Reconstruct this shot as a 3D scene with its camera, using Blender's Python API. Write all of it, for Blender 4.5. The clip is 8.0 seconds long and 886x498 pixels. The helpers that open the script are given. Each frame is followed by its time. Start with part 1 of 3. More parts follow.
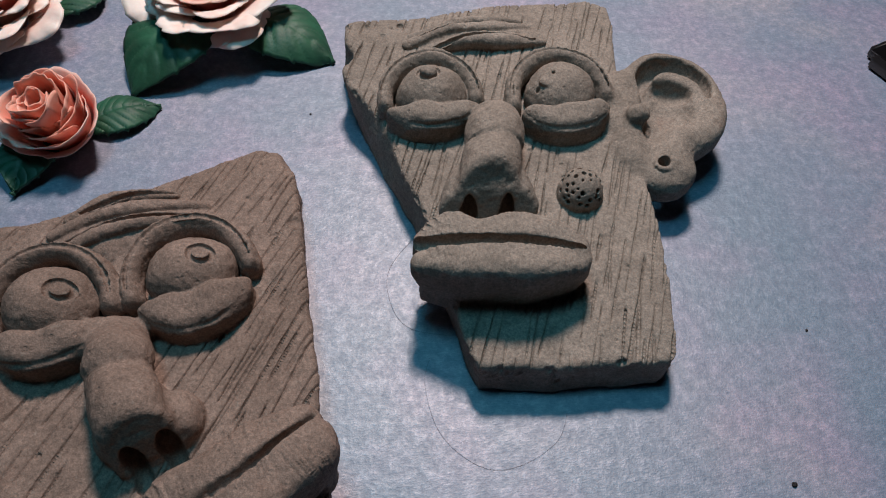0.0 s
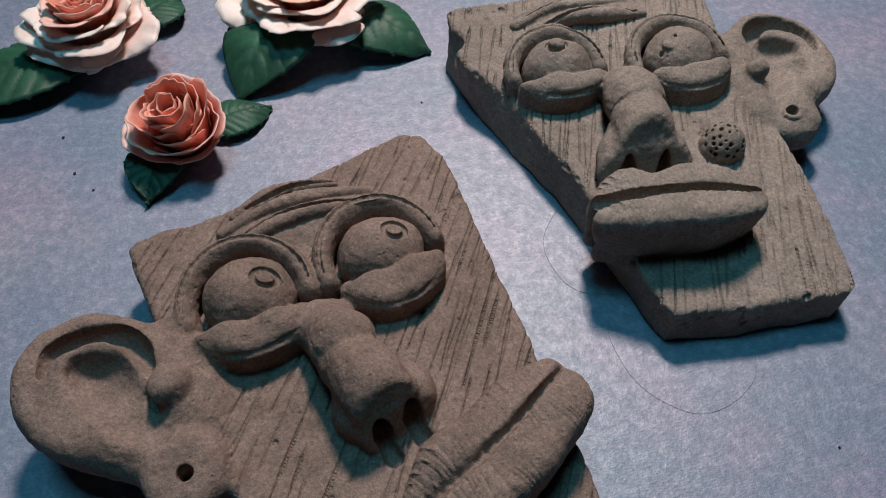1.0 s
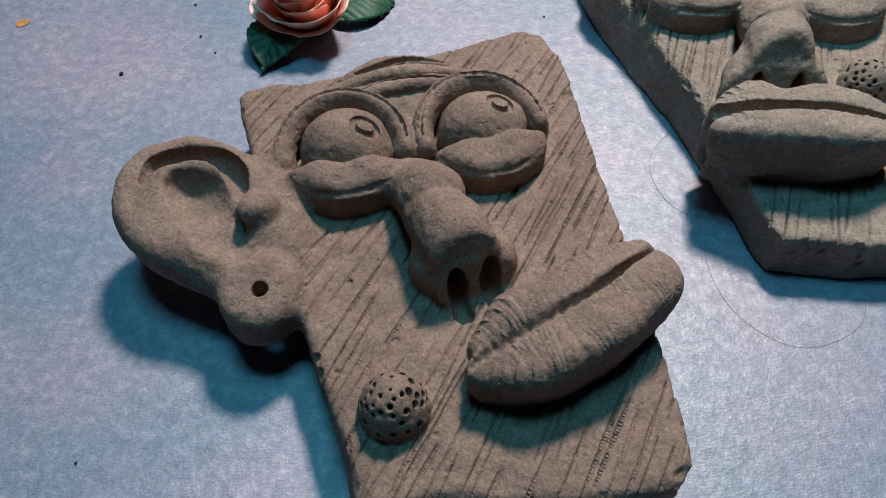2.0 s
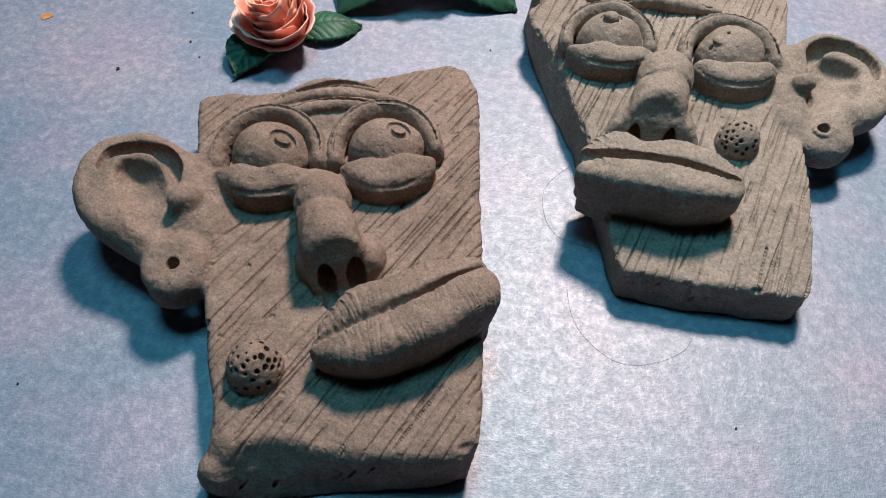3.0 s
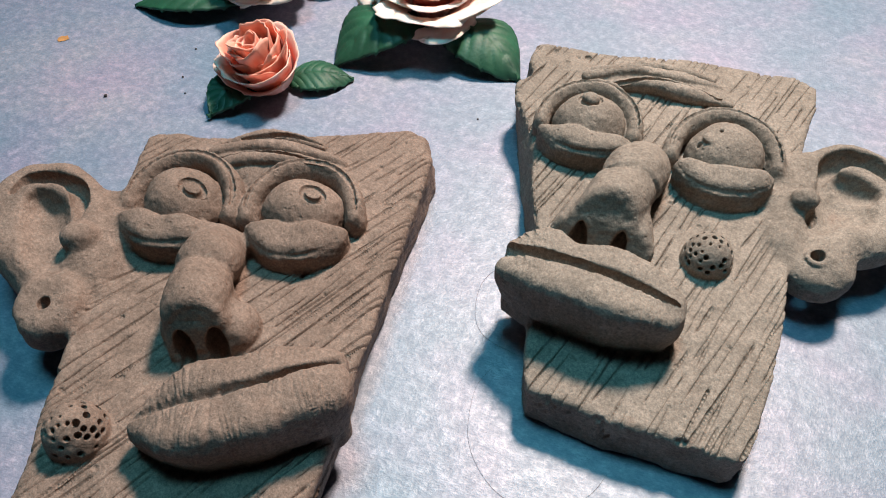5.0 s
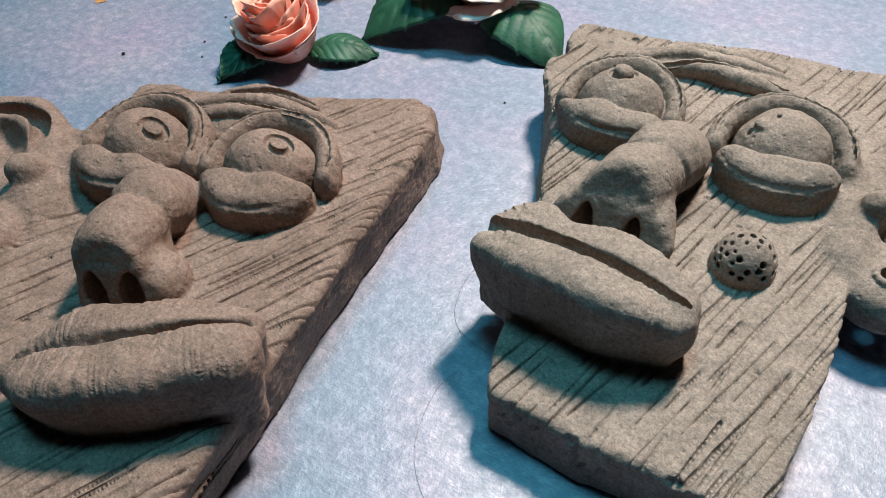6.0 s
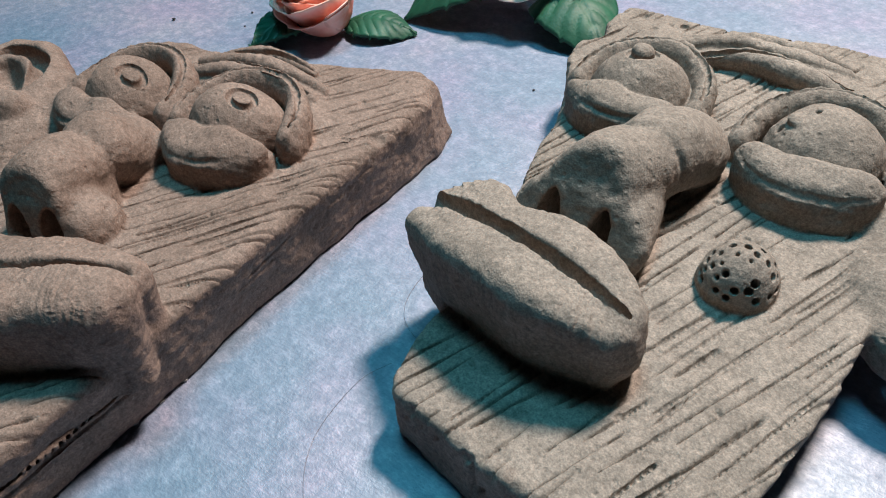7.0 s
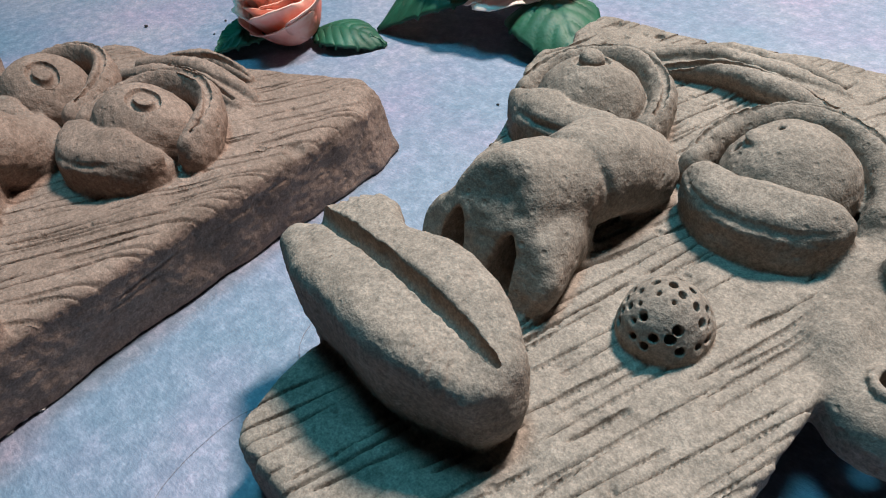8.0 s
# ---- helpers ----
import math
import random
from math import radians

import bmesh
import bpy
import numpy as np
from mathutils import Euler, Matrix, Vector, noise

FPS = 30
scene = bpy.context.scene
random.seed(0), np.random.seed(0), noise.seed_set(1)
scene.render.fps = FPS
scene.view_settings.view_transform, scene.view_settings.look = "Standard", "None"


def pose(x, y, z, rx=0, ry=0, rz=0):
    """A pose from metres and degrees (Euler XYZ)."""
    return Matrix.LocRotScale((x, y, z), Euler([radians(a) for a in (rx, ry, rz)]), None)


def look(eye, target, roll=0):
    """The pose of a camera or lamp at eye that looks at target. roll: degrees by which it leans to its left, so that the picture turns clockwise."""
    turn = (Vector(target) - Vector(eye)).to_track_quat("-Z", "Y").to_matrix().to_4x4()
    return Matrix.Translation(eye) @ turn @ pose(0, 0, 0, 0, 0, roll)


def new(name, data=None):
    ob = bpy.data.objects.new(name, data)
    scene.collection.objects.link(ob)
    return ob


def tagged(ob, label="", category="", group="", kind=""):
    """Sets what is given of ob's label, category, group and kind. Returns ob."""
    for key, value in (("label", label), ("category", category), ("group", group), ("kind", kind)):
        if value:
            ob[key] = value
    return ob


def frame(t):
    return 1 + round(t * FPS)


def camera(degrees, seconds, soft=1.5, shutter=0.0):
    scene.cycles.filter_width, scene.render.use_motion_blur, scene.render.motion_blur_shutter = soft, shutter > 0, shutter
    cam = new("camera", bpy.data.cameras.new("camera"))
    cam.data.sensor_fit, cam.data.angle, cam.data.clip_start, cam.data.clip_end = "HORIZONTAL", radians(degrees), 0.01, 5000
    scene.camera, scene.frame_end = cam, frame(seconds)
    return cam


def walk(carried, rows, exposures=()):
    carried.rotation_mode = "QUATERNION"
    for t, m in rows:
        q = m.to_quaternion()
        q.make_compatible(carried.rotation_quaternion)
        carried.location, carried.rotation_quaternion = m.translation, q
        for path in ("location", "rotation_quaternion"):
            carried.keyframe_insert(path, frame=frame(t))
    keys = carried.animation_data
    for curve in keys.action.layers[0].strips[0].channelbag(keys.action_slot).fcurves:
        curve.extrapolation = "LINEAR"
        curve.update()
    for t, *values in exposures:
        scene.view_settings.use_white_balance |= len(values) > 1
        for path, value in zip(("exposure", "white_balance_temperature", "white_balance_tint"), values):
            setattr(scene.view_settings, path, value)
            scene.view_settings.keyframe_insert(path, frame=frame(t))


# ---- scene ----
cam = camera(64.9, 8.0, soft=1.1)
METRES, EYE, TILT, LEAN, TURN = 0.5, 0.22981, -53.996, -0.641, 0.0
ROWS = [
    (0.0, 0.0, 0.0, 0.0, -0.0, 0.0, 0.0),
    (0.5, -0.0658, 0.0037, -0.022, -2.12, 0.52, 3.62),
    (1.0, -0.1557, -0.002, -0.0302, -3.07, 1.43, 5.68),
    (1.5, -0.2121, 0.0057, -0.0737, 1.2, 0.97, 1.56),
    (2.0, -0.1607, 0.0105, -0.1107, 3.8, 1.4, -3.83),
    (3.5, 0.006, -0.1009, -0.0672, 9.47, -0.6, -12.25),
    (4.0, 0.0407, -0.0977, -0.039, 11.05, -1.42, -14.37),
    (4.5, 0.0605, -0.0415, -0.0242, 13.41, 0.21, -16.23),
    (6.0, 0.1259, 0.12, -0.0413, 23.11, 3.34, -24.91),
    (6.5, 0.1574, 0.1722, -0.0308, 28.27, 1.13, -28.11),
    (7.0, 0.184, 0.2064, -0.0133, 34.0, -0.33, -31.81),
    (7.5, 0.2101, 0.2399, 0.0113, 36.94, -0.48, -33.84),
    (8.0, 0.203, 0.2795, 0.0231, 38.28, -0.49, -34.01),
]
walk(cam, [(t, pose(0, 0, EYE, TILT, LEAN, TURN) @ pose(METRES * x, METRES * y, METRES * z, 90 + pitch, roll, yaw)) for t, x, y, z, yaw, pitch, roll in ROWS],
     [(0.0, -0.92, 6350, 11), (0.5, -0.92, 6400, 12), (1.0, -0.92, 6350, 11), (1.5, -1.1, 6200, 4), (2.0, -0.44, 6320, 7), (3.5, -0.2, 6600, 8), (4.0, -0.28, 6700, 7), (4.5, -0.1, 6800, 7), (6.0, -0.04, 6400, 4), (6.5, -0.22, 6250, 2), (7.0, -0.02, 6150, 2), (8.0, -0.04, 6100, 1)])

# ---- light ----
world = bpy.data.worlds.new("dim_room")
scene.world = world
world.use_nodes = True
world.node_tree.nodes["Background"].inputs[0].default_value = (0.34, 0.46, 0.52, 1)
world.node_tree.nodes["Background"].inputs[1].default_value = 0.006

key = bpy.data.lights.new("ceiling_lamp_light", "AREA")
key.shape, key.size, key.energy, key.color = "DISK", 0.12, 13.8, (1.0, 0.80, 0.71)
new("ceiling_lamp_light", key).matrix_world = look((0.02, 0.541, 0.736), (-0.01, 0.17, 0.0))
# added cool fill lamp, unseen, high over the table, to turn shadows teal
cool = bpy.data.lights.new("cool_fill_lamp", "AREA")
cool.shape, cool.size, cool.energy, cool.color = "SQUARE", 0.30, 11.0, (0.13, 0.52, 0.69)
new("cool_fill_lamp", cool).matrix_world = look((-0.12, 0.25, 1.3), (-0.02, 0.15, 0.0))


# ---- materials ----
def nodes_of(name, rough=0.8):
    m = bpy.data.materials.new(name)
    m.use_nodes = True
    t = m.node_tree
    b = t.nodes["Principled BSDF"]
    b.inputs["Roughness"].default_value = rough
    return m, t, b


def node(t, kind, **values):
    n = t.nodes.new(kind)
    for k, v in values.items():
        n.inputs[k].default_value = v
    return n


def noise_tex(t, vec, scale, detail=4.0, rough=0.55):
    n = node(t, "ShaderNodeTexNoise", Scale=scale, Detail=detail, Roughness=rough)
    t.links.new(vec, n.inputs["Vector"])
    return n.outputs["Fac"]


def ramp(t, fac, stops):
    n = t.nodes.new("ShaderNodeValToRGB")
    e = n.color_ramp.elements
    while len(e) < len(stops):
        e.new(0.5)
    for s, (p, c) in zip(e, stops):
        s.position, s.color = p, (*c, 1)
    t.links.new(fac, n.inputs["Fac"])
    return n.outputs["Color"]


def blend(t, fac, a, b, how="MIX"):
    n = t.nodes.new("ShaderNodeMix")
    n.data_type, n.blend_type = "RGBA", how
    for sock, v in ((n.inputs[0], fac), (n.inputs[6], a), (n.inputs[7], b)):
        if isinstance(v, (int, float)):
            sock.default_value = v
        elif isinstance(v, tuple):
            sock.default_value = (*v, 1)
        else:
            t.links.new(v, sock)
    return n.outputs[2]


def calc(t, how, a, b):
    n = t.nodes.new("ShaderNodeMath")
    n.operation = how
    for sock, v in zip(n.inputs, (a, b)):
        if isinstance(v, (int, float)):
            sock.default_value = v
        else:
            t.links.new(v, sock)
    return n.outputs[0]


def bump(t, b, height, strength, dist):
    n = node(t, "ShaderNodeBump", Strength=strength, Distance=dist)
    t.links.new(height, n.inputs["Height"])
    t.links.new(n.outputs["Normal"], b.inputs["Normal"])


def stretched(t, vec, angle, sx, sy, sz):
    n = t.nodes.new("ShaderNodeMapping")
    r = t.nodes.new("ShaderNodeMapping")
    r.inputs["Rotation"].default_value = (0, 0, -radians(angle))
    t.links.new(vec, r.inputs["Vector"])
    n.inputs["Scale"].default_value = (sx, sy, sz)
    t.links.new(r.outputs[0], n.inputs["Vector"])
    return n.outputs[0]


def clay_material(name, angle, warm):
    m, t, b = nodes_of(name, 0.86)
    b.inputs["Specular IOR Level"].default_value = 0.165
    vec = t.nodes.new("ShaderNodeTexCoord").outputs["Object"]
    big = noise_tex(t, vec, 28, 5)
    mid = noise_tex(t, vec, 160, 4, 0.65)
    fine = noise_tex(t, vec, 900, 3, 0.7)
    dark, light = warm
    col = ramp(t, big, [(0.3, dark), (0.7, light)])
    col = blend(t, 0.55, col, ramp(t, mid, [(0.3, (0.62, 0.60, 0.58)), (0.7, (1.25, 1.22, 1.2))]), "MULTIPLY")
    col = blend(t, 0.5, col, ramp(t, fine, [(0.3, (0.42, 0.42, 0.42)), (0.5, (1, 1, 1)), (0.72, (1.7, 1.66, 1.62))]), "MULTIPLY")
    grit = noise_tex(t, vec, 2300, 2, 0.6)
    col = blend(t, 0.5, col, ramp(t, grit, [(0.3, (0.55, 0.55, 0.55)), (0.5, (1, 1, 1)), (0.7, (1.5, 1.48, 1.46))]), "MULTIPLY")
    dust = ramp(t, noise_tex(t, vec, 420, 2, 0.6), [(0.66, (0, 0, 0)), (0.74, (1, 1, 1))])
    col = blend(t, calc(t, "MULTIPLY", dust, 0.35), col, (0.34, 0.30, 0.26))
    # reddish mineral patches
    red = ramp(t, noise_tex(t, vec, 55, 3), [(0.62, (0, 0, 0)), (0.75, (1, 1, 1))])
    col = blend(t, calc(t, "MULTIPLY", red, 0.35), col, (0.16, 0.085, 0.06))
    t.links.new(col, b.inputs["Base Color"])
    grain = noise_tex(t, stretched(t, vec, angle, 60, 1300, 60), 1.0, 3, 0.6)
    h = calc(t, "ADD", calc(t, "MULTIPLY", mid, 0.5), calc(t, "MULTIPLY", fine, 0.26))
    h = calc(t, "ADD", h, calc(t, "MULTIPLY", grain, 0.10))
    h = calc(t, "ADD", h, calc(t, "MULTIPLY", grit, 0.12))
    pit = node(t, "ShaderNodeTexVoronoi", Scale=260.0)
    t.links.new(vec, pit.inputs["Vector"])
    hole = ramp(t, pit.outputs["Distance"], [(0.08, (0, 0, 0)), (0.2, (1, 1, 1))])
    h = calc(t, "ADD", h, calc(t, "MULTIPLY", hole, 0.22))
    bump(t, b, h, 0.9, 0.0010)
    return m


def table_material():
    m, t, b = nodes_of("mottled_paper", 0.5)
    b.inputs["Specular IOR Level"].default_value = 1.0
    b.inputs["IOR"].default_value = 1.65
    vec = t.nodes.new("ShaderNodeTexCoord").outputs["Object"]
    cloud = noise_tex(t, vec, 9, 5, 0.6)
    col = ramp(t, cloud, [(0.30, (0.105, 0.185, 0.27)), (0.5, (0.162, 0.213, 0.305)), (0.70, (0.28, 0.285, 0.35))])
    lav = ramp(t, noise_tex(t, vec, 17, 4), [(0.45, (0, 0, 0)), (0.7, (1, 1, 1))])
    col = blend(t, calc(t, "MULTIPLY", lav, 0.65), col, (0.25, 0.22, 0.335))
    spot = noise_tex(t, vec, 210, 5, 0.8)
    fleck = noise_tex(t, vec, 620, 3, 0.7)
    col = blend(t, 0.75, col, ramp(t, spot, [(0.32, (0.5, 0.60, 0.68)), (0.5, (1, 1, 1)), (0.66, (1.9, 1.6, 1.5))]), "MULTIPLY")
    weave = noise_tex(t, stretched(t, vec, 8, 500, 1500, 500), 1.0, 2, 0.6)
    col = blend(t, 0.5, col, ramp(t, weave, [(0.3, (0.62, 0.66, 0.72)), (0.7, (1.36, 1.32, 1.28))]), "MULTIPLY")
    t.links.new(col, b.inputs["Base Color"])
    # glossier worn flecks in the print
    t.links.new(ramp(t, calc(t, "ADD", calc(t, "MULTIPLY", spot, 0.5), calc(t, "MULTIPLY", fleck, 0.5)), [(0.38, (0.62,) * 3), (0.62, (0.45,) * 3)]), b.inputs["Roughness"])
    bump(t, b, calc(t, "ADD", calc(t, "ADD", calc(t, "MULTIPLY", weave, 0.4), spot), calc(t, "MULTIPLY", fleck, 0.6)), 0.5, 0.0005)
    return m


def petal_material(name, base, rim, patch):
    m, t, b = nodes_of(name, 0.5)
    b.inputs["Subsurface Weight"].default_value = 0.12
    b.inputs["Subsurface Radius"].default_value = (0.004, 0.002, 0.0015)
    b.inputs["Subsurface Scale"].default_value = 0.5
    co = t.nodes.new("ShaderNodeTexCoord")
    vec = co.outputs["Object"]
    v = t.nodes.new("ShaderNodeSeparateXYZ")
    t.links.new(co.outputs["UV"], v.inputs[0])
    streak = noise_tex(t, vec, 90, 4, 0.6)
    edge = ramp(t, calc(t, "ADD", v.outputs[1], calc(t, "MULTIPLY", calc(t, "SUBTRACT", streak, 0.5), patch)), [(0.55, (0, 0, 0)), (1.0, (1, 1, 1))])
    col = blend(t, edge, base, rim)
    spots = ramp(t, noise_tex(t, vec, 70, 3), [(0.48, (0, 0, 0)), (0.62, (1, 1, 1))])
    col = blend(t, calc(t, "MULTIPLY", spots, 0.7), col, rim)
    flush = ramp(t, noise_tex(t, vec, 38, 2), [(0.55, (0, 0, 0)), (0.7, (1, 1, 1))])
    col = blend(t, calc(t, "MULTIPLY", flush, 0.6), col, base)
    t.links.new(col, b.inputs["Base Color"])
    bump(t, b, noise_tex(t, vec, 300, 3), 0.25, 0.0005)
    return m


def leaf_material():
    m, t, b = nodes_of("leaf_green", 0.58)
    vec = t.nodes.new("ShaderNodeTexCoord").outputs["Object"]
    col = ramp(t, noise_tex(t, vec, 60, 4), [(0.3, (0.007, 0.046, 0.026)), (0.7, (0.017, 0.108, 0.056))])
    t.links.new(col, b.inputs["Base Color"])
    bump(t, b, noise_tex(t, vec, 420, 3), 0.35, 0.0006)
    return m


def plain_material(name, colour, rough, scale=200):
    m, t, b = nodes_of(name, rough)
    vec = t.nodes.new("ShaderNodeTexCoord").outputs["Object"]
    lo, hi = [tuple(c * f for c in colour) for f in (0.75, 1.25)]
    t.links.new(ramp(t, noise_tex(t, vec, scale, 3), [(0.3, lo), (0.7, hi)]), b.inputs["Base Color"])
    return m


# one clay, two tones: the right copy carries stronger lamp light in its colour
CLAY_L = clay_material("clay_shade_tone", 70, ((0.190, 0.141, 0.118), (0.256, 0.195, 0.166)))
CLAY_R = clay_material("clay_lit_tone", 78, ((0.211, 0.183, 0.159), (0.288, 0.252, 0.221)))
TABLE = table_material()
LEAF = leaf_material()
CORAL = petal_material("coral_petal", (0.72, 0.15, 0.09), (0.84, 0.42, 0.33), 0.9)
BLUSH = petal_material("blush_petal", (0.72, 0.22, 0.17), (0.84, 0.56, 0.49), 0.9)
CREAM = petal_material("cream_petal", (0.82, 0.50, 0.43), (0.88, 0.80, 0.74), 0.8)
BLACK = plain_material("black_plastic", (0.012, 0.012, 0.014), 0.3)
SPECK = plain_material("dark_crumb", (0.02, 0.018, 0.02), 0.8)
STRAW = plain_material("orange_crumb", (0.45, 0.22, 0.08), 0.7)
PALE = plain_material("pale_flake", (0.55, 0.52, 0.50), 0.7)
GLOSS = plain_material("black_glass", (0.006, 0.006, 0.007), 0.08)
HAIR = plain_material("dark_fibre", (0.10, 0.09, 0.11), 0.5)


# ---- clay modelling: solids blended as distance fields (millimetres), then skinned ----
def smin(a, b, k):
    h = np.maximum(k - np.abs(a - b), 0) / k
    return np.minimum(a, b) - h * h * k * 0.25


def smin_max(a, b, k):
    return -smin(-a, -b, k)


def smooth_line(pts, n=4):
    """A finer line through the same points (Catmull-Rom)."""
    p = [np.array(q, float) for q in (pts[0], *pts, pts[-1])]
    out = []
    for a, b, c, d in zip(p, p[1:], p[2:], p[3:]):
        for i in range(n):
            t = i / n
            out.append(0.5 * (2 * b + (c - a) * t + (2 * a - 5 * b + 4 * c - d) * t * t + (3 * b - a - 3 * c + d) * t ** 3))
    return out + [p[-1]]


class Clay:
    def __init__(self, lo, hi, step):
        self.lo, self.step = np.array(lo, np.float32), step
        n = [int((h - l) / step) + 1 for l, h in zip(lo, hi)]
        self.axes = [np.float32(l) + np.arange(c, dtype=np.float32) * np.float32(step) for l, c in zip(lo, n)]
        self.d = np.full(n, 50.0, np.float32)

    def box(self, lo, hi):
        s = []
        for a, l, h in zip(self.axes, lo, hi):
            i, j = np.searchsorted(a, l), np.searchsorted(a, h)
            s.append(slice(max(i, 0), max(j, i + 1)))
        s = tuple(s)
        x, y, z = (self.axes[k][s[k]] for k in range(3))
        return s, x[:, None, None], y[None, :, None], z[None, None, :]

    def apply(self, fn, lo, hi, k, cut=False):
        m = k + 2.5
        s, x, y, z = self.box([c - m for c in lo], [c + m for c in hi])
        v = fn(x, y, z).astype(np.float32)
        self.d[s] = -smin(-self.d[s], v, k) if cut else smin(self.d[s], v, k)

    def ball(self, c, r, turn=0.0, k=2.0, cut=False, clip=None):
        r = (r, r, r) if isinstance(r, (int, float)) else r
        ca, sa = math.cos(radians(turn)), math.sin(radians(turn))

        def fn(x, y, z):
            u, v = (x - c[0]) * ca + (y - c[1]) * sa, (y - c[1]) * ca - (x - c[0]) * sa
            w = z - c[2]
            k0 = np.sqrt((u / r[0]) ** 2 + (v / r[1]) ** 2 + (w / r[2]) ** 2)
            k1 = np.sqrt((u / r[0] ** 2) ** 2 + (v / r[1] ** 2) ** 2 + (w / r[2] ** 2) ** 2) + 1e-6
            d = k0 * (k0 - 1) / k1
            return d if clip is None else -smin(-d, -clip(x, y, z), 2.0)
        m = max(r[0], r[1])
        self.apply(fn, (c[0] - m, c[1] - m, c[2] - r[2]), (c[0] + m, c[1] + m, c[2] + r[2]), k, cut)

    def tube(self, pts, k=2.0, cut=False, flat=1.0, clip=None):
        """A soft rope through points (x, y, z, radius); flat squeezes it in height."""
        P = np.array(smooth_line(pts) if len(pts) > 2 and len(pts) < 10 else pts, np.float32)

        def fn(x, y, z):
            best = None
            for a, b in zip(P[:-1], P[1:]):
                dx, dy, dz = b[0] - a[0], b[1] - a[1], (b[2] - a[2]) / flat
                px, py, pz = x - a[0], y - a[1], (z - a[2]) / flat
                h = np.clip((px * dx + py * dy + pz * dz) / (dx * dx + dy * dy + dz * dz + 1e-6), 0, 1)
                d = np.sqrt((px - h * dx) ** 2 + (py - h * dy) ** 2 + (pz - h * dz) ** 2) - (a[3] + (b[3] - a[3]) * h)
                best = d if best is None else smin(best, d, 0.6)
            return best if clip is None else -smin(-best, -clip(x, y, z), 2.5)
        r = P[:, 3].max()
        self.apply(fn, P[:, :3].min(0) - r, P[:, :3].max(0) + r, k, cut)

    def flat_distance(self, outline):
        x, y = self.axes[0][:, None], self.axes[1][None, :]
        d = np.full((x.size, y.size), 1e9, np.float32)
        inside = np.ones_like(d)
        for i in range(len(outline)):
            (ax, ay), (bx, by) = outline[i - 1], outline[i]
            ex, ey = bx - ax, by - ay
            h = np.clip(((x - ax) * ex + (y - ay) * ey) / (ex * ex + ey * ey), 0, 1)
            d = np.minimum(d, (x - ax - h * ex) ** 2 + (y - ay - h * ey) ** 2)
            c = ((ay <= y) & (by > y)) | ((by <= y) & (ay > y))
            xi = ax + (y - ay) / (ey if abs(ey) > 1e-6 else 1e-6) * ex
            inside = np.where(c & (x < xi), -inside, inside)
        return np.sqrt(d) * inside

    def slab(self, upper, lower, top, edge, height=23.0):
        """A slab whose outline changes from lower at the table to upper at its top."""
        x, y = self.axes[0][:, None], self.axes[1][None, :]
        a, b = self.flat_distance(lower)[:, :, None], self.flat_distance(upper)[:, :, None]
        z = self.axes[2][None, None, :]
        f = np.clip(z / height, 0, 1)
        side = a * (1 - f) + b * f
        solid = -smin(-side, -(z - top(x, y)[:, :, None]), edge)
        self.d = smin(self.d, -smin(-solid, z, 2.0), 1.0).astype(np.float32)

    def chip(self, outline, top, count, seed):
        """Knocks small uneven bites out of a slab's upper edge."""
        rnd = random.Random(seed)
        for _ in range(count):
            i = rnd.randrange(len(outline))
            (ax, ay), (bx, by) = outline[i - 1], outline[i]
            t = rnd.random()
            x, y = ax + (bx - ax) * t, ay + (by - ay) * t
            z = float(top(np.array([[x]]), np.array([[y]]))[0, 0])
            r = rnd.uniform(0.5, 1.5)
            self.ball((x + rnd.uniform(-1, 1), y + rnd.uniform(-1, 1), z - rnd.uniform(-0.5, 2.0)), (r * rnd.uniform(1, 2.4), r, r), rnd.uniform(0, 180), 1.0, cut=True)

    def disc(self, c, r, turn, low, high, edge, k):
        """An oval plate between the heights low(x, y) and high(x, y)."""
        ca, sa = math.cos(radians(turn)), math.sin(radians(turn))

        def fn(x, y, z):
            u, v = (x - c[0]) * ca + (y - c[1]) * sa, (y - c[1]) * ca - (x - c[0]) * sa
            q = (np.sqrt((u / r[0]) ** 2 + (v / r[1]) ** 2) - 1) * min(r) + 0 * z
            return -smin(-smin_max(q, z - high(x, y), edge), -(low(x, y) - z), edge)
        m = max(r)
        self.apply(fn, (c[0] - m, c[1] - m, 0), (c[0] + m, c[1] + m, 50), k)

    def pad(self, pts, z0, edge, under, k, crease=0.0):
        """A lip: a rope of discs (x, y, radius, top), drawn in towards its foot."""
        P = np.array(smooth_line(pts), np.float32)
        ax, ay = (P[-1, :2] - P[0, :2]) / np.hypot(*(P[-1, :2] - P[0, :2]))

        def fn(x, y, z):
            best = None
            for a, b in zip(P[:-1], P[1:]):
                dx, dy = b[0] - a[0], b[1] - a[1]
                px, py = x - a[0], y - a[1]
                h = np.clip((px * dx + py * dy) / (dx * dx + dy * dy + 1e-6), 0, 1)
                d = np.sqrt((px - h * dx) ** 2 + (py - h * dy) ** 2) - (a[2] + (b[2] - a[2]) * h)
                q = a[3] + (b[3] - a[3]) * h
                high = q if best is None else np.where(d < best, q, high)
                best = d if best is None else smin(best, d, 0.6)
            z1 = high
            f = np.clip((z1 - 5 - z) / (z1 - 5 - z0), 0, 1)
            s = (x - P[0, 0]) * ax + (y - P[0, 1]) * ay
            t = (y - P[0, 1]) * ax - (x - P[0, 0]) * ay
            s = s + 0.22 * t * np.sin(s * 0.31)
            fold = np.maximum(0, np.sin(2 * np.pi * s / 1.75 + 2.2 * np.sin(s * 0.83))) ** 3 * np.clip(0.55 + 0.9 * np.sin(s * 0.19 + t * 0.25), 0, 1)
